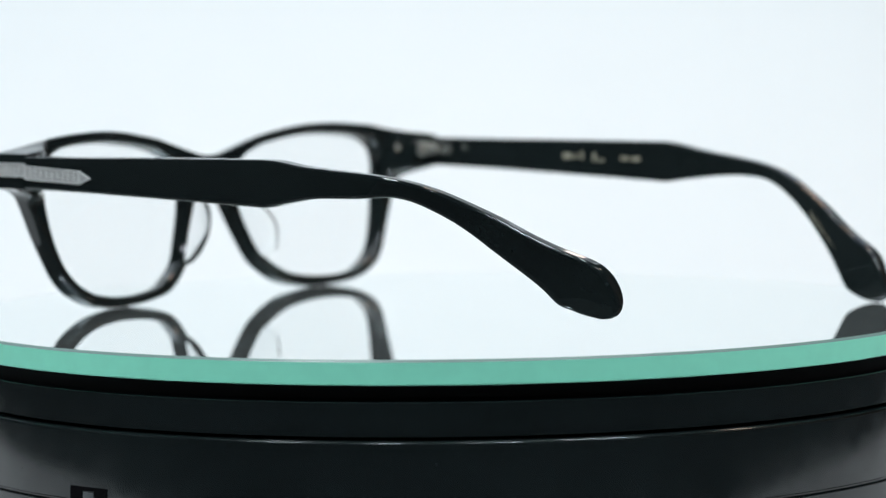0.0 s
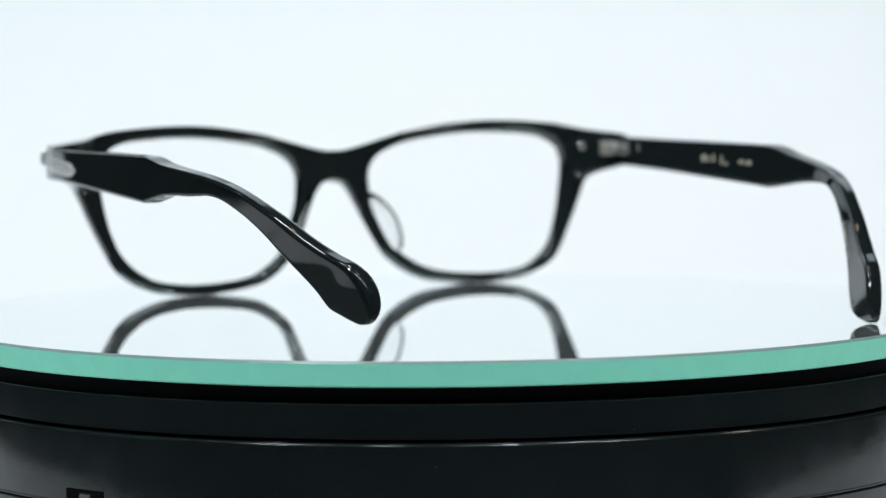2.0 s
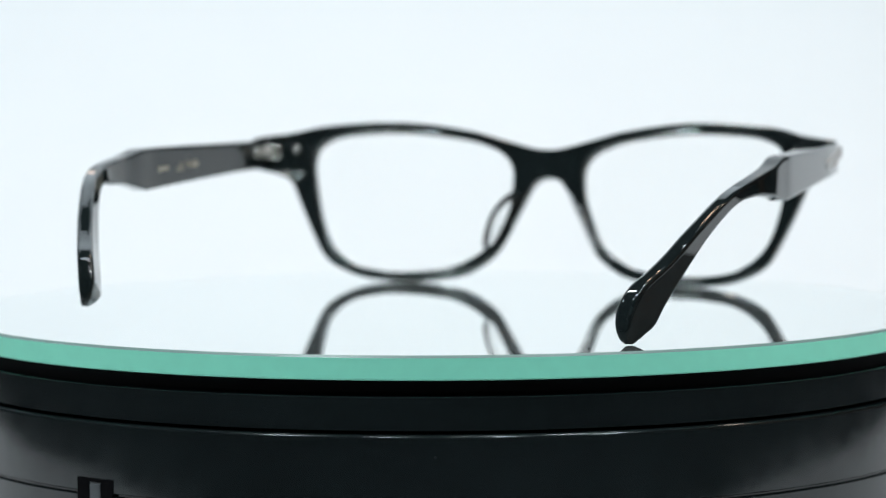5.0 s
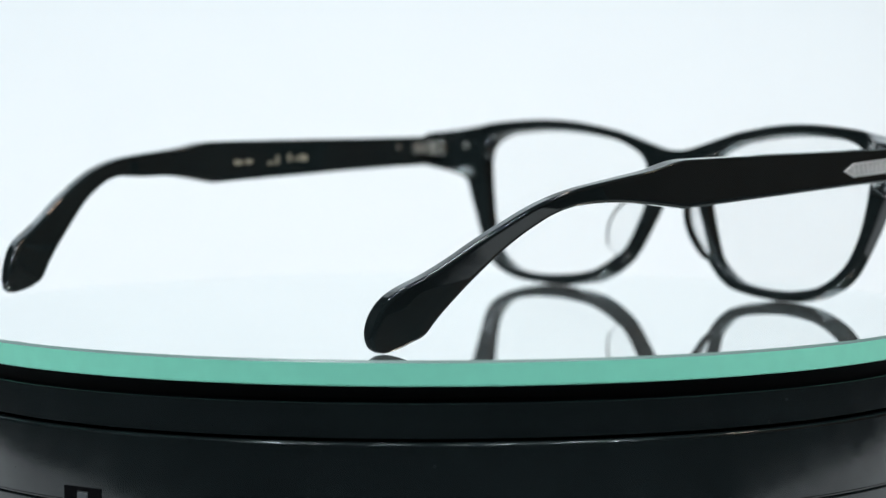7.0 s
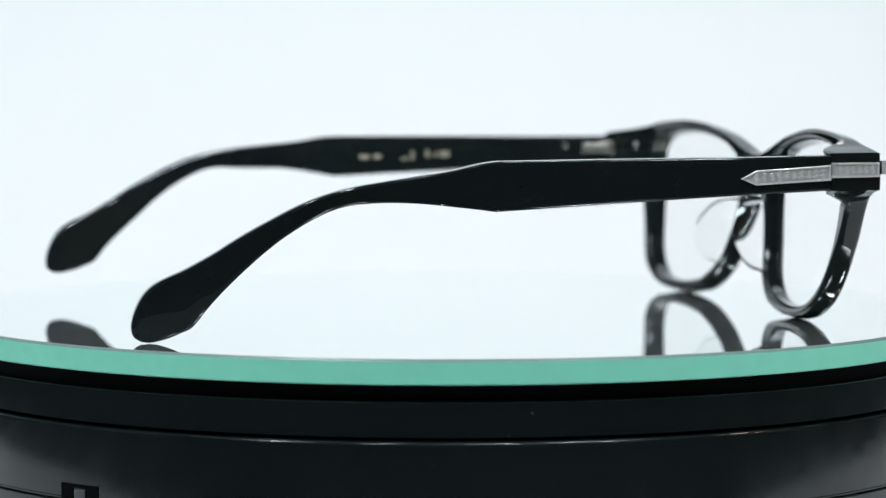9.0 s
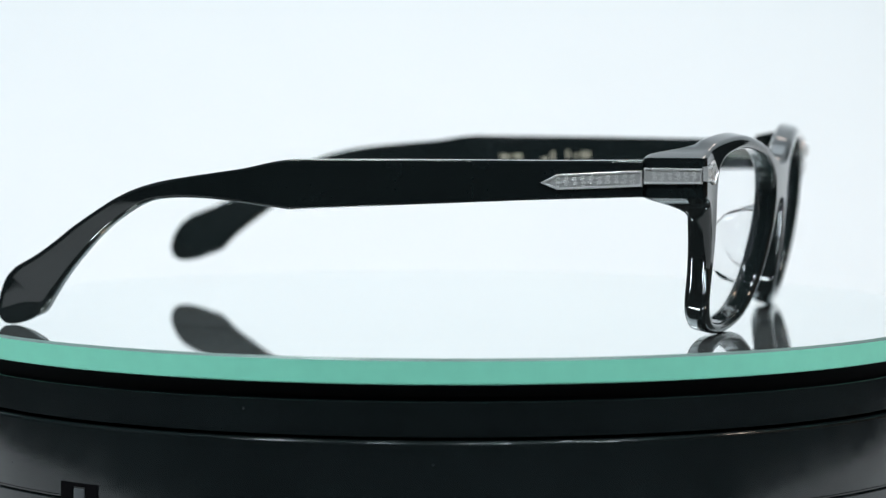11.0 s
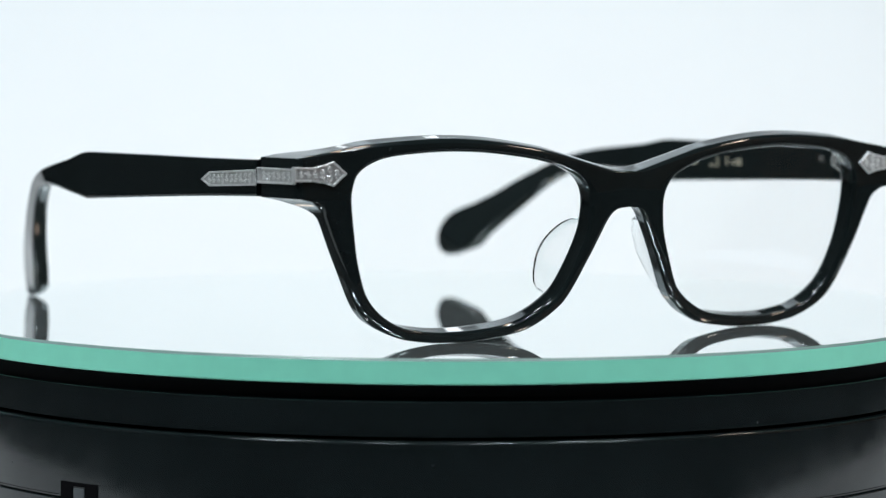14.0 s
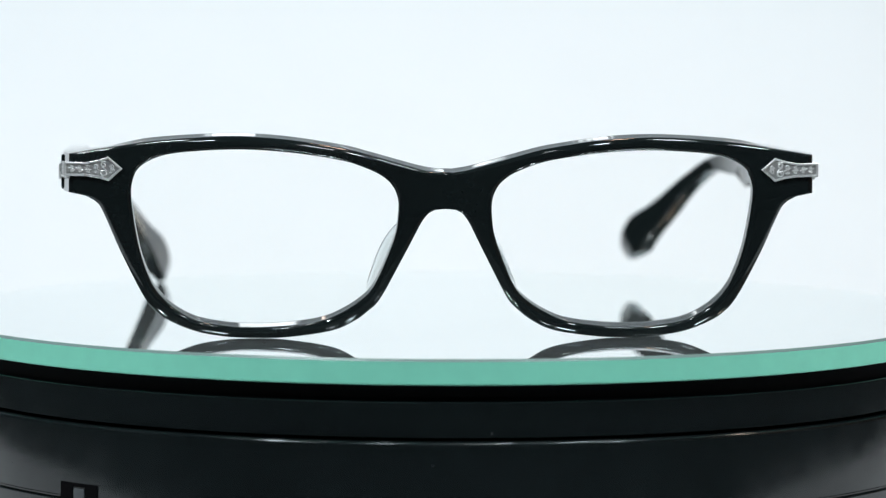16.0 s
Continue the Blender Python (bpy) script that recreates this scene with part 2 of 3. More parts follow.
def build_turntable():
    table = tagged(new("turntable"), "round glossy black plastic display turntable on white paper", "turntable")
    table.location = (0, 0, FLOOR_Z)
    z0 = -FLOOR_Z
    prof = [(0, -15.6), (103.5, -15.6), (103.8, -15.2), (107.7, -15.25), (108.1, -15.35), (108.35, -15.6), (108.4, -15.8), (108.4, -16.0), (108.6, -28.8), (108.6, -29.1), (108.4, -29.3),
            (107.9, -29.38), (107.9, -29.72), (108.4, -29.9), (108.6, -30.1), (108.6, -30.4), (108.8, -41.0), (108.8, -42.0), (108.0, -45.0), (106, -45.9), (0, -45.9)]
    body = part("body", lathe([(r * MM, z * MM + z0) for r, z in prof], 256), PLASTIC, table, "glossy black moulded body")
    prof = [(0, -8.0), (106.9, -8.0), (107.3, -8.05), (107.4, -8.15), (107.4, -8.4), (107.4, -13.8), (107.4, -14.5), (106.0, -14.55),
            (103.0, -14.6), (102.8, -15.55), (0, -15.55)]
    ring = part("platter", lathe([(r * MM, z * MM + z0) for r, z in prof], 256), PLASTIC, table, "black rotating platter ring")
    # a black ring stands in for the shaded gap under the glass
    prof = [(0, -4.9), (106.3, -4.9), (106.6, -5.2), (106.6, -7.7), (106.5, -7.99), (0, -7.99)]
    part("gap_shade_ring", lathe([(r * MM, z * MM + z0) for r, z in prof], 192), MATT_AND_SHADE, table, "black ring standing for the shaded gap under the glass")
    # switch in the body's side
    a = radians(-90 - 39.3)
    out = Vector((math.cos(a), math.sin(a), 0))
    turn = Matrix.Translation(out * 0.1083 + Vector((0, 0, z0 - 0.0036))) @ out.to_track_quat("Y", "Z").to_matrix().to_4x4()
    bm = bmesh.new()
    for lo, hi in (((-0.0050, -0.002, -0.0365), (-0.0016, 0.0004, -0.0229)), ((0.0016, -0.002, -0.0365), (0.0050, 0.0004, -0.0229)),
                   ((-0.0016, -0.002, -0.0237), (0.0016, 0.0004, -0.0229)), ((-0.0016, -0.002, -0.0365), (0.0016, 0.0004, -0.0355)),
                   ((-0.0016, -0.0032, -0.0355), (0.0016, -0.0012, -0.0237))):
        box(bm, lo, hi, 0.0001)
    for v in bm.verts:
        v.co = turn @ v.co
    frame_ob = part("switch_frame", bm, MATT_AND_SHADE, table, "matt black switch surround")
    bm = bmesh.new()
    box(bm, (-0.0014, -0.002, -0.0350), (0.0014, 0.0006, -0.0240), 0.0003)
    for v in bm.verts:
        v.co = turn @ v.co
    part("rocker", bm, ROCKER, frame_ob, "grey switch rocker")
    disc = tagged(new("mirror_disc"), "round mirror glass plate with a green ground edge on the turntable", "glass plate")
    disc.location = (0, 0, -0.0048)
    t = 0.0048
    bm = lathe([(0, 0.0), (R_DISC - 0.0004, 0.0), (R_DISC, 0.0003), (R_DISC, t - 0.0005)], 256)
    part("edge", bm, GLASS_EDGE, disc, "pale green ground glass edge")
    bm = lathe([(R_DISC, t - 0.0005), (R_DISC - 0.0006, t)], 256)
    part("bevel", bm, BEVEL, disc, "narrow polished bevel")
    bm = lathe([(R_DISC - 0.0006, t), (0, t)], 256)
    part("mirror_face", bm, MIRROR, disc, "silvered mirror face")
    return ring, disc


platter, mirror_disc = build_turntable()

# ---- the spectacles ----
# Half of the front's outline, from the bridge's top round the end piece to the bridge's underside; x and height in mm.
HALF_TOP = [(0, 32.3), (4, 32.8), (9, 34.1), (14.7, 35.7), (20, 37.0), (31, 38.6), (41, 39.1), (53, 38.5), (63.4, 37.3), (72, 35.9)]
HALF_END = [(72, 35.9), (72.1, 28.4)]
HALF_LOW = [(72.1, 28.4), (69.2, 27.8), (67.3, 26.8), (65.9, 25.0), (62.4, 16.8), (58.2, 8.2), (55.7, 4.9), (52.7, 2.9), (47.6, 0.95), (42, 0.05),
            (37, -0.18), (31, -0.05), (22, 1.2), (17.7, 3.0), (14.7, 5.2), (12.3, 7.8), (8.2, 15.5), (5.9, 20), (4.3, 23), (2.5, 24.9), (0, 25.5)]
OPENING = [(60.3, 27.2), (59.9, 30.9), (58.8, 32.9), (56.4, 34.5), (52.9, 35.6), (47.3, 36.2), (39.8, 36.5), (31.2, 36.1), (20.5, 34.6), (15.0, 32.9),
           (11.9, 31.3), (10.0, 29.3), (9.1, 26.8), (9.1, 23.5), (9.9, 19.1), (13.3, 10.8), (16.0, 7.5), (20.3, 4.7), (24.6, 3.1), (31.1, 2.2),
           (37.7, 1.95), (42.2, 2.25), (47.8, 3.3), (52.2, 5.7), (55.5, 9.0), (57.4, 12.9), (59.0, 18.5)]
CX, CZ = 34.0, 26.0
RISE = 0.21  # the front leans, so its back lies a little higher


def front_y(x, z):
    """Depth of the front's outer face, in mm: it leans and bows forward at the bridge."""
    return -69.0 + (32.6 - z) * 0.118 - 4.5 * (1 - min(1.0, (x / 64.0) ** 2)) - 2.2 * (1 - ((z - 20.0) / 20.0) ** 2)


def thick(x, z):
    return 4.6 - 0.45 * smooth(1.25 - abs(x) / 3.2) + 7.1 * smooth((abs(x) - 60) / 9) * smooth((z - 24.3) / 4.2)


def by_angle(line):
    """Radius against angle round the lens's middle."""
    a = np.array([math.atan2(z - CZ, x - CX) for x, z in line])
    r = np.array([math.hypot(x - CX, z - CZ) for x, z in line])
    o = np.argsort(a)
    return a[o], r[o]


_outer = [tuple(q) for q in catmull(HALF_TOP, 8)] + [tuple(q) for q in catmull(HALF_END, 6)[1:]] + [tuple(q) for q in catmull(HALF_LOW, 8)[1:]]
_outer += [(0.0, 25.5 + 6.8 * k / 8) for k in range(1, 8)]
_inner = [tuple(q) for q in catmull(OPENING, 8, True)]
OA, ORAD = by_angle(_outer)
IA, IRAD = by_angle(_inner)


def outline_angles(n):
    keep = [math.atan2(z - CZ, x - CX) for x, z in ((72, 35.9), (72.1, 28.4), (0, 32.3), (0, 25.5))]
    return sorted([2 * math.pi * k / n - math.pi + 0.001 for k in range(n)] + keep)


def build_front(parent):
    bm = bmesh.new()
    rings = []
    for a in outline_angles(260):
        ri = float(np.interp(a, IA, IRAD, period=2 * math.pi))
        ro = float(np.interp(a, OA, ORAD, period=2 * math.pi))
        b = min(1.2, 0.43 * (ro - ri))
        d = Vector((math.cos(a), math.sin(a)))
        mid = abs(CX + d.x * ro) < 0.02
        bo = 0.0 if mid else b
        # distance along the ray, and share of the depth, round the section
        sect = []
        for k in range(6):
            u = math.pi / 2 * k / 5
            sect.append((ri + b * (1 - math.sin(u)), b * (1 - math.cos(u)), 0))
        for k in (0.08, 0.5, 0.92):
            sect.append((ri + b + (ro - ri - b - bo) * k, 0, 0))
        for k in range(6):
            u = math.pi / 2 * k / 5
            sect.append((ro - bo * (1 - math.sin(u)), b * (1 - math.cos(u)) if not mid else 0.0, 0))
        front = sect[:]
        # the inner bevel starts at the wall and ends on the face
        front[:6] = front[:6][::-1]
        ring = []
        for r, dep, _ in front:
            x, z = CX + d.x * r, CZ + d.y * r
            ring.append((x, z, dep, 0))
        # loops that keep the walls flat between the rounded edges
        for r, depths in ((ro, ((b + 0.2, 0), (-b - 0.2, 1))),):
            for dep, back in depths:
                ring.append((CX + d.x * r, CZ + d.y * r, dep, back))
        for r, dep, _ in front[::-1]:
            x, z = CX + d.x * r, CZ + d.y * r
            ring.append((x, z, -dep, 1))
        for dep, back in ((-b - 0.2, 1), (b + 0.2, 0)):
            ring.append((CX + d.x * ri, CZ + d.y * ri, dep, back))
        pts = []
        for x, z, dep, back in ring:
            x = max(x, 0.0) if x > 0.02 else 0.0
            t = thick(x, z) * back + dep
            flare = 0.16 * t * smooth((x - 64) / 6)
            pts.append(Vector((x + flare, front_y(x, z) + t, z + RISE * min(t, 5.0) * (1 - smooth((x - 57) / 9)))) * MM)
        rings.append(pts)
    vs = [[bm.verts.new(q) for q in r] for r in rings]
    n, m = len(vs), len(vs[0])
    for i in range(n):
        p, q = vs[i], vs[(i + 1) % n]
        for j in range(m):
            k = (j + 1) % m
            f = (p[j], p[k], q[k], q[j])
            if all(v.co.x < 2e-5 for v in f):
                continue
            bm.faces.new(f)
    # the other half
    bmesh.ops.mirror(bm, geom=bm.verts[:] + bm.edges[:] + bm.faces[:], axis="X", merge_dist=1e-6)
    bmesh.ops.dissolve_degenerate(bm, dist=1e-7, edges=bm.edges[:])
    return part("front_frame", bm, ACETATE, parent, "polished black acetate front with two rims and a bridge", 50)


def build_lens(parent, side):
    bm = bmesh.new()
    angles = [2 * math.pi * k / 96 for k in range(96)]
    rings = []
    for depth in (1.7, 3.0):
        for s in ((0.001, 0.5, 1.0) if depth < 2 else (1.0, 0.5, 0.001)):
            row = []
            for a in angles:
                r = (float(np.interp((a + math.pi) % (2 * math.pi) - math.pi, IA, IRAD, period=2 * math.pi)) + 0.3) * s
                x, z = CX + r * math.cos(a), CZ + r * math.sin(a)
                row.append(Vector((side * x, front_y(x, z) + depth, z + RISE * depth)) * MM)
            rings.append(row)
    bridge_rings(bm, rings)
    ob = part("lens", bm, LENS, parent, "clear spectacle lens")
    ob.visible_shadow = False
    return ob


def build_nose_pad(parent, side):
    """A clear pad, glued behind the nasal side of a rim and splayed backwards."""
    bm = bmesh.new()
    path = catmull([(6.2, 22.6), (8.6, 18.2), (10.9, 13.2), (13.8, 8.2)], 10)
    n = len(path)
    rings = []
    for i, q in enumerate(path):
        s = i / (n - 1)
        reach = 1.2 + 7.4 * math.sin(math.pi * min(1, s * 0.97 + 0.03)) ** 0.55
        half = 0.75
        d = Vector((path[min(i + 1, n - 1)] - path[max(i - 1, 0)])).normalized()
        nrm = Vector((d.y, -d.x))
        base = front_y(q.x, q.y) + 3.9
        row = []
        for k in range(10):
            u = k / 9
            row.append((u * reach, half * (1 - 0.55 * u ** 3)))
        ring = []
        for v, w in row:
            o = q + nrm * (w - 0.28 * v)
            ring.append(Vector((side * o.x, base + v, o.y)) * MM)
        for v, w in row[::-1]:
            o = q + nrm * (-w - 0.28 * v)
            ring.append(Vector((side * o.x, base + v, o.y)) * MM)
        rings.append(ring)
    bridge_rings(bm, rings)
    return part("nose_pad", bm, PAD, parent, "clear plastic nose pad")


# Stations of a temple from the hinge to the tip: y and height of its upper and of its lower edge, in mm.
STATIONS = [(-58.6, 35.4, -58.6, 28.5), (-40, 35.2, -40, 27.8), (-18, 35.1, -18, 26.7), (0, 34.95, 0, 25.75), (9.4, 34.85, 10.0, 25.2),
            (12.8, 34.3, 14.4, 25.9), (18.7, 32.9, 19.8, 26.6), (25.1, 31.9, 25.1, 27.1), (31, 31, 30.3, 27.3), (36.8, 30, 34.8, 27.1),
            (42, 28.6, 38.6, 26.5), (46.8, 26.6, 42.5, 25), (52, 23.7, 47.3, 22.1), (57, 20.7, 51.6, 18.8), (62, 17.3, 56, 14.7),
            (67, 14.3, 60, 10.5), (71.7, 11.9, 63.2, 6.6), (74.3, 9.6, 65.7, 3.3), (76, 6.3, 68, 2.0), (76.7, 3.3, 70.2, 1.0),
            (76.3, 1.3, 72.3, 0.4), (75, 0.35, 73.6, 0.2)]


_run = catmull([(-70, 73.2), (-58, 74.3), (-40, 75.4), (0, 76.3), (12, 76.2), (24, 75.6), (40, 73.0), (60, 65.8), (80, 56.3)], 12)
TEMPLE_Y, TEMPLE_X = [q.x for q in _run], [q.y for q in _run]


def temple_x(y):
    """Distance of a temple's outer face from the middle, in mm."""
    return float(np.interp(y, TEMPLE_Y, TEMPLE_X))


def temple_lift(y):
    """One temple is bent up and stands higher than the other at its tip, in mm."""
    return float(np.interp(y, [-58, 10, 40, 78], [0, 0.8, 2.6, 5.4]))


def build_temple(parent, side):
    bm = bmesh.new()
    rows = []
    k = 4
    follow = 0.5 if side > 0 else 0.3  # how far the paddle's face turns with its bend
    lead = catmull([Vector(s) for s in STATIONS[:5]], 8)[:-1]
    rest = catmull([Vector(s) for s in STATIONS[k:]], 7)
    n_all = len(lead) + len(rest)
    for i, s in enumerate(lead + rest):
        top, bot = Vector((s[0], s[1])), Vector((s[2], s[3]))
        mid, half = (top + bot) / 2 + Vector((0.4, -0.12)) * smooth((top.x - 20) / 40), (top - bot) / 2
        u = i / (n_all - 1)
        th = 4.1 - 0.9 * smooth((mid.x - 10) / 25) + 0.5 * smooth((mid.x - 45) / 25) - 2.4 * smooth((u - 0.84) / 0.16)
        c = min(0.50 + 0.45 * smooth((mid.x - 15) / 40), th * 0.42, half.length * 0.8)
        inset = 0.0
        h = half.length + 0.2 * smooth((mid.x - 8) / 10)
        e = half.normalized()
        dz = temple_lift(mid.x) if side > 0 else 0.0
        if side > 0:
            slide = float(np.interp(mid.x, [-58, -20, 9, 25, 50, 80], [0, -0.5, -1.2, -0.8, 1.4, 3.0]))
            broad = 0.55 * smooth((mid.x - 18) / 15) * (1 - smooth((mid.x - 58) / 14))
            mid, inset = mid + Vector((slide, 0)) - e * broad, 0.4 * smooth((mid.x - 5) / 80)
            h += broad
        sec = []
        for cx, cz, a0 in ((th - c, h - c, 0), (c, h - c, 90), (c, -h + c, 180), (th - c, -h + c, 270)):
            for a in (0, 22.5, 45, 67.5, 90):
                an = radians(a0 + a)
                sec.append((cx + c * math.cos(an), cz + c * math.sin(an)))
        flat = []
        for q in range(20):
            flat.append(sec[q])
            if q % 5 == 4:
                p, r = Vector(sec[q]), Vector(sec[(q + 1) % 20])
                flat += [tuple(p.lerp(r, 0.06)), tuple(p.lerp(r, 0.94))]
        sec = flat
        rows.append([Vector((side * (temple_x(mid.x + follow * e.x * v) - inset - th + w), mid.x + e.x * v, mid.y + e.y * v + dz)) * MM for w, v in sec])
    bridge_rings(bm, rows)
    return part("temple", bm, ACETATE, parent, "polished black acetate temple with a paddle tip", 50)


def plate(outline, place, raised, mat, parent, name, label, rim=0.30, floor=None):
    """A thin metal plate over a surface: outline in mm on the surface, place(a, b, lift) gives the point. A raised rim runs round it."""
    bm = bmesh.new()
    c = sum((Vector(q) for q in outline), Vector((0, 0))) / len(outline)
    inset = []
    m = len(outline)
    for i in range(m):
        a, b, d = Vector(outline[i - 1]), Vector(outline[i]), Vector(outline[(i + 1) % m])
        n1, n2 = Vector(((b - a).y, -(b - a).x)).normalized(), Vector(((d - b).y, -(d - b).x)).normalized()
        n = (n1 + n2).normalized()
        n *= 1 / max(0.35, n.dot(n1))
        if (c - b).dot(n1) < 0:
            n = -n
        inset.append((b, n))
    levels = [(0.0, -0.5), (0.0, raised - 0.08), (0.08, raised), (rim, raised), (rim + 0.08, raised - 0.22)]
    rings = [[place(*(b + n * off), lift) for b, n in inset] for off, lift in levels]
    vs = bridge_rings(bm, rings, cap=False)
    f = bm.faces.new(vs[-1])
    f.material_index = 1
    bmesh.ops.triangulate(bm, faces=[f])
    return part(name, bm, mat, parent, label, 20, (floor or FLOOR_SILVER,))


def scrolls(place, a0, a1, height, parent, lift, seed, bold=1.0):
    """Engraved vine work: a wavy stem with curls on both sides."""
    rnd = random.Random(seed)
    bm = bmesh.new()

    def run(line, r):
        tube(bm, [place(a, b, lift) for a, b in line], r * bold * MM, 5, 0.7, NORMAL)

    p0, p1 = place(a0, 0, 0), place(a1, 0, 0)
    up = place(a0, 1, 0) - p0
    NORMAL = (p1 - p0).cross(up).normalized()
    cells = max(3, round(abs(a1 - a0) / 1.5))
    for w in range(cells):
        at = (w + 0.5) / cells
        ac, hh = a0 + (a1 - a0) * at, height(at)
        for sign in (1, -1):
            # a curl, its tail running on to the next, and a leaf or two
            r = hh * rnd.uniform(0.34, 0.46)
            ph, way = rnd.uniform(0, 6.28), rnd.choice((1, -1))
            bc = sign * hh * rnd.uniform(0.38, 0.52)
            run([(ac + r * (1 - 0.75 * q / 13) * math.cos(ph + way * 0.55 * q), bc + r * (1 - 0.75 * q / 13) * math.sin(ph + way * 0.55 * q)) for q in range(14)],
                rnd.uniform(0.11, 0.15))
            da, db = rnd.uniform(-0.5, 0.5), rnd.uniform(0.05, 0.85) * hh * sign
            run([(ac + da, db), (ac + da + 0.15, db + 0.1), (ac + da + 0.34, db + 0.04)], rnd.uniform(0.10, 0.16))
        run([(ac - 0.6, -0.3 * hh), (ac - 0.2, -0.05 * hh), (ac + 0.2, 0.1 * hh), (ac + 0.6, 0.3 * hh)], 0.09)
    part("engraving", bm, SILVER, parent, "raised bright scrollwork")


def build_badges(parent, temple, side):
    def on_temple(a, b, lift):
        return Vector((side * (temple_x(a) + lift), a + (0.9 * smooth((a + 58) / 12) if side > 0 else 0.0), 32.0 - 0.052 * (a + 58) + b)) * MM

    def on_front(a, b, lift):
        z = 32.95 + b
        return Vector((side * a, front_y(a, z) - lift, z)) * MM

    def on_end(a, b, lift):
        return Vector((side * (72.1 + 0.16 * (a + 70.3) + lift), a, 32.5 + b)) * MM

    plate([(-58.55, 1.5), (-42.6, 1.45), (-39.4, 0.0), (-42.6, -1.45), (-58.55, -1.5)], on_temple, 0.42, SILVER, temple, "badge",
              "engraved silver badge let into the temple")
    scrolls(on_temple, -57.6, -42.0, lambda s: 1.05, temple, 0.30, 3)
    p = plate([(-69.6, 1.42), (-58.85, 1.48), (-58.85, -1.5), (-69.6, -1.42)][::-1], on_end, 0.45, SILVER, parent, "end_plate", "engraved silver plate on the end piece")
    scrolls(on_end, -68.8, -60.0, lambda s: 1.0, p, 0.32, 5)
    p = plate([(73.1, 1.35), (69, 1.25), (66.6, 1.7), (64.6, 2.3), (61.9, 0.0), (64.6, -2.35), (66.6, -1.75), (69, -1.4), (73.1, -1.35)], on_front, 0.50, SILVER, parent,
              "front_badge", "engraved silver arrowhead badge on the front", 0.36, DARK_SILVER)
    scrolls(on_front, 72.4, 63.2, lambda s: 0.85 + 0.75 * smooth((s - 0.45) / 0.3) - 0.9 * smooth((s - 0.8) / 0.2), p, 0.40, 7, 1.35)


def disc_on(bm, at, axis, r, h, dome=0.3):
    """A low domed disc, such as a rivet's head."""
    q = Vector(axis).to_track_quat("Z", "Y").to_matrix()
    prof = [(r, -0.4), (r, h * 0.4), (r * 0.85, h * 0.8), (r * 0.5, h), (0.001, h + dome * 0.1)]
    rings = [[Vector(at) * MM + q @ Vector((p * math.cos(2 * math.pi * k / 20), p * math.sin(2 * math.pi * k / 20), z)) * MM for k in range(20)] for p, z in prof]
    bridge_rings(bm, rings)


def build_hinge(parent, side):
    x = 68.2
    y = front_y(x, 33) + thick(x, 33)
    bm = bmesh.new()
    box(bm, Vector((side * x - 2.3, y - 0.6, 30.95)) * MM, Vector((side * x + 2.3, y + 0.7, 34.25)) * MM, 0.0005)
    box(bm, Vector((side * (x + 0.6) - 1.3, y + 0.4, 31.3)) * MM, Vector((side * (x + 0.6) + 1.3, y + 3.2, 33.8)) * MM, 0.0006)
    hinge = part("hinge", bm, STEEL, parent, "steel hinge with a barrel")
    bm = bmesh.new()
    disc_on(bm, (side * (x + 0.6), y + 2.0, 33.8), (0, 0, 1), 0.8, 0.3)
    disc_on(bm, (side * (x + 0.2) - 0.2, y + 0.7, 32.6), (0, 1, 0), 0.7, 0.15)
    part("screw", bm, STEEL, hinge)
    bm = bmesh.new()
    y2 = front_y(63.6, 33.1) + thick(63.6, 33.1)
    disc_on(bm, (side * 63.6, y2, 33.1), (0, 1, 0), 0.95, 0.35)
    part("rivet", bm, STEEL, parent, "round silver rivet")


def inner_face(y, th=4.1):
    return temple_x(y) - th


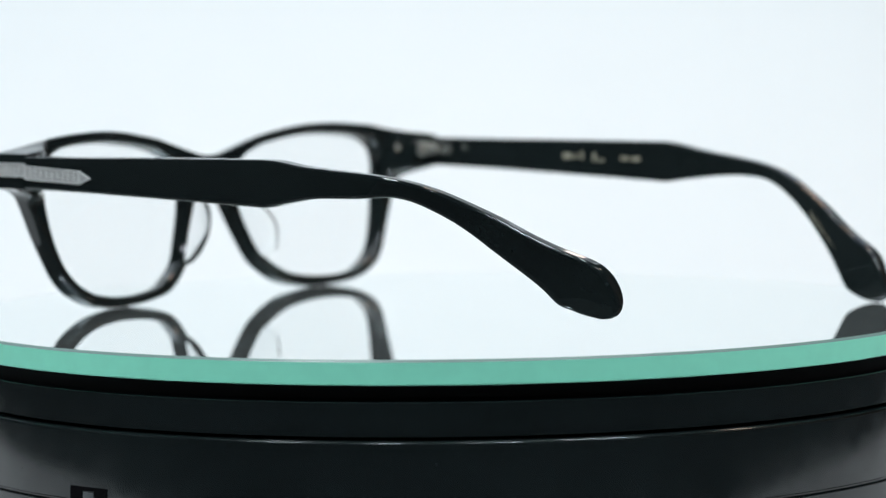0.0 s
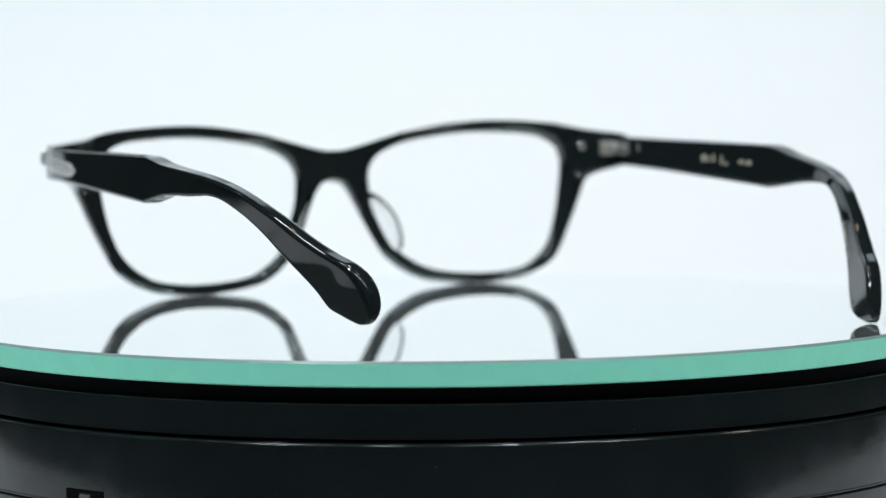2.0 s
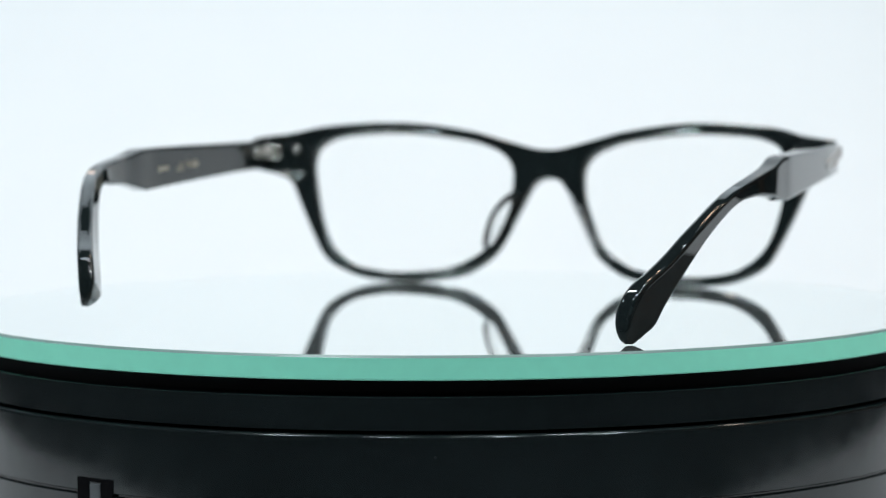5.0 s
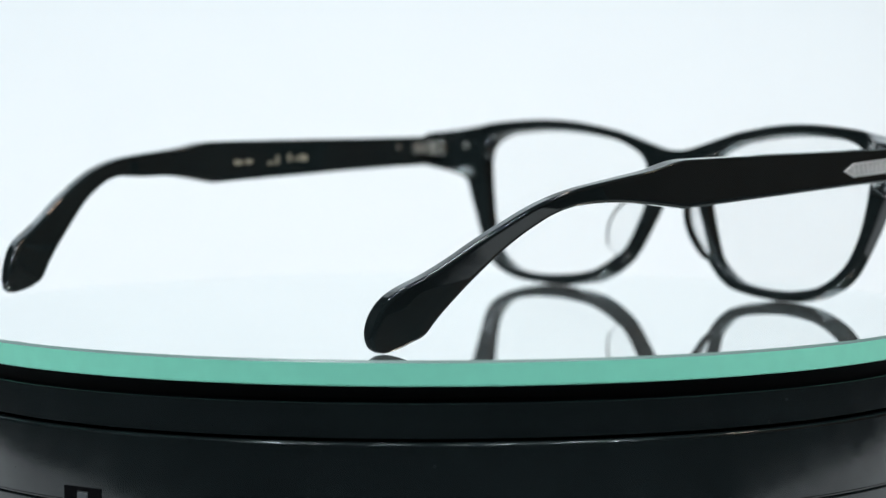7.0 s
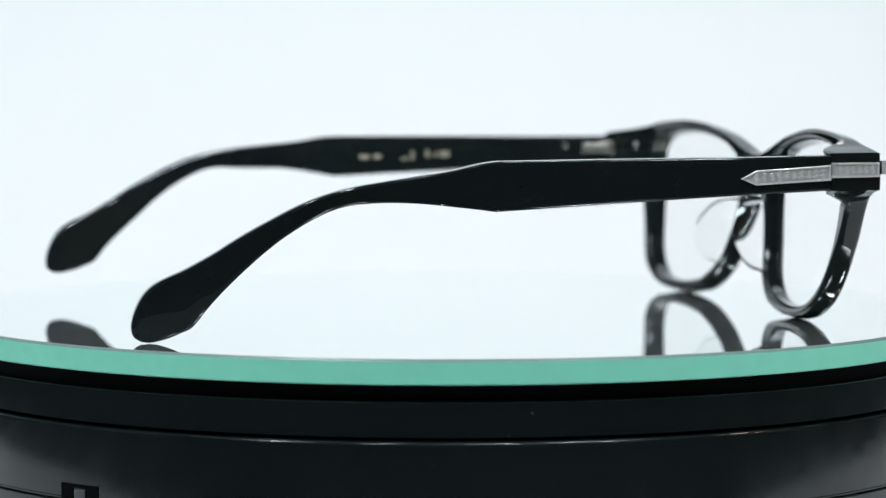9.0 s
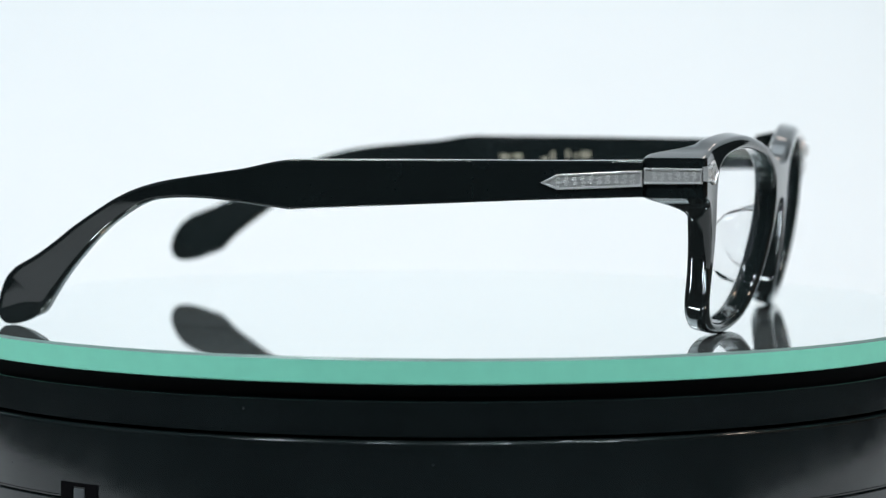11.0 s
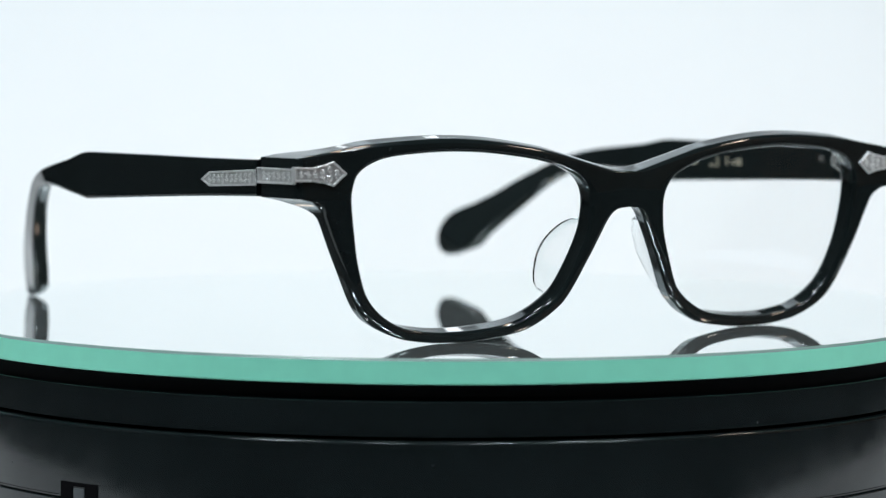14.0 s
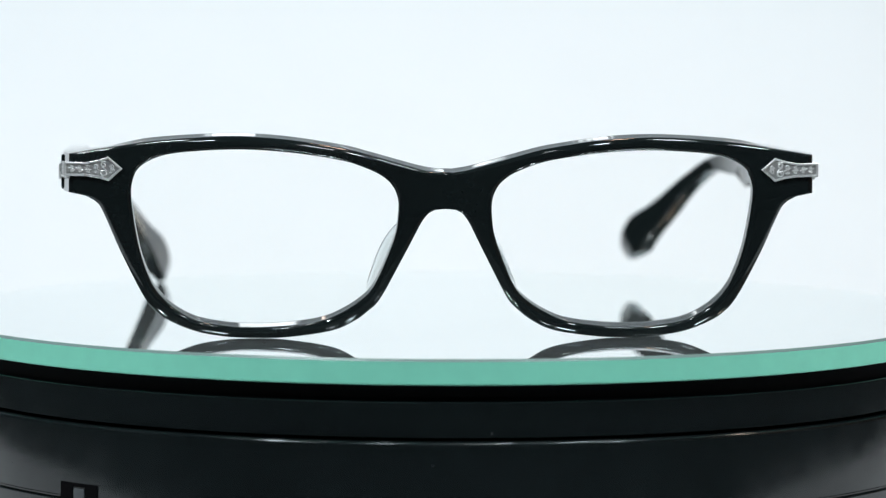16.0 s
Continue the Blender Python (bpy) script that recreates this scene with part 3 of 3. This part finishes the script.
def build_temple_fittings(temple, side):
    bm = bmesh.new()
    xi = inner_face(-56) + 1.0
    lo, hi = sorted((side * (xi - 1.5), side * (xi + 1.2)))
    box(bm, Vector((lo, -58.9, 31.4)) * MM, Vector((hi, -52.0, 33.7)) * MM, 0.0005)
    part("hinge_arm", bm, STEEL, temple, "steel hinge arm")
    bm = bmesh.new()
    disc_on(bm, (side * inner_face(-48), -48, 33.0), (-side, 0, 0), 0.75, 0.2)
    part("rivet", bm, STEEL, temple, "small silver rivet")
    # worn script on the inside, as plain strokes
    bm = bmesh.new()
    for y, z, l, h in ((-19.2, 31.2, 2.4, 1.5), (-16.3, 31.0, 1.1, 0.9), (-14.2, 31.3, 0.9, 1.9), (-10.6, 30.9, 0.9, 2.2), (-9.2, 30.2, 1.9, 0.6),
                       (-2.6, 30.7, 2.2, 1.0), (0.4, 30.6, 2.5, 1.0)):
        xa = inner_face(y) - 0.05
        lo, hi = sorted((side * xa, side * (xa + 0.4)))
        box(bm, Vector((lo, y, z - h / 2)) * MM, Vector((hi, y + l, z + h / 2)) * MM, 0.00015)
    part("foil_marks", bm, GOLD_INK, temple, "small pale foil marks")


def lettering(text, size, mat, parent, label):
    """Foil letters along the lower edge of a temple's inner face."""
    c = bpy.data.curves.new("lettering", "FONT")
    c.body, c.size, c.extrude, c.align_x = text, size, 0.03, "LEFT"
    ob = new("lettering_source", c)
    bpy.context.view_layer.update()
    me = bpy.data.meshes.new_from_object(ob.evaluated_get(bpy.context.evaluated_depsgraph_get()))
    bpy.data.objects.remove(ob)
    for v in me.vertices:
        u, w, h = v.co
        y, z = 53.2 + 0.70 * u + 0.70 * w, 19.1 - 0.72 * u + 0.70 * w
        v.co = Vector((-(temple_x(y + 1.1) - 3.45) + 0.16 + h, y, z)) * MM
    me.materials.clear()
    me.materials.append(mat)
    out = new("lettering", me)
    out.parent = parent
    out["label"] = label
    return out


def build_spectacles():
    root = tagged(new("spectacles"), "black acetate spectacles with engraved silver badges on a mirror disc", "glasses")
    build_front(root)
    for side in (-1, 1):
        build_lens(root, side)
        build_nose_pad(root, side)
        build_hinge(root, side)
        temple = build_temple(root, side)
        build_badges(root, temple, side)
        build_temple_fittings(temple, side)
        if side < 0:
            lettering("MADE IN JAPAN", 1.75, GOLD_INK, temple, "small foil lettering")
    return root


spectacles = build_spectacles()

# ---- what turns ----
SPEED, AT_END, OFF = 14.3506, 4.026, -0.0045


def motions():
    turn = [(t * 0.5, (16 - t * 0.5) * SPEED + AT_END) for t in range(33)]
    rows = []
    for t, a in turn:
        m = pose(0, 0, 0.00005, 0, 0, a)
        rows.append((t, m @ Matrix.Translation((OFF, 0, 0))))
    walk(spectacles, rows)
    walk(mirror_disc, [(t, pose(0, 0, -0.0048, 0, 0, a)) for t, a in turn])
    walk(platter, [(t, pose(0, 0, 0, 0, 0, a)) for t, a in turn])


motions()
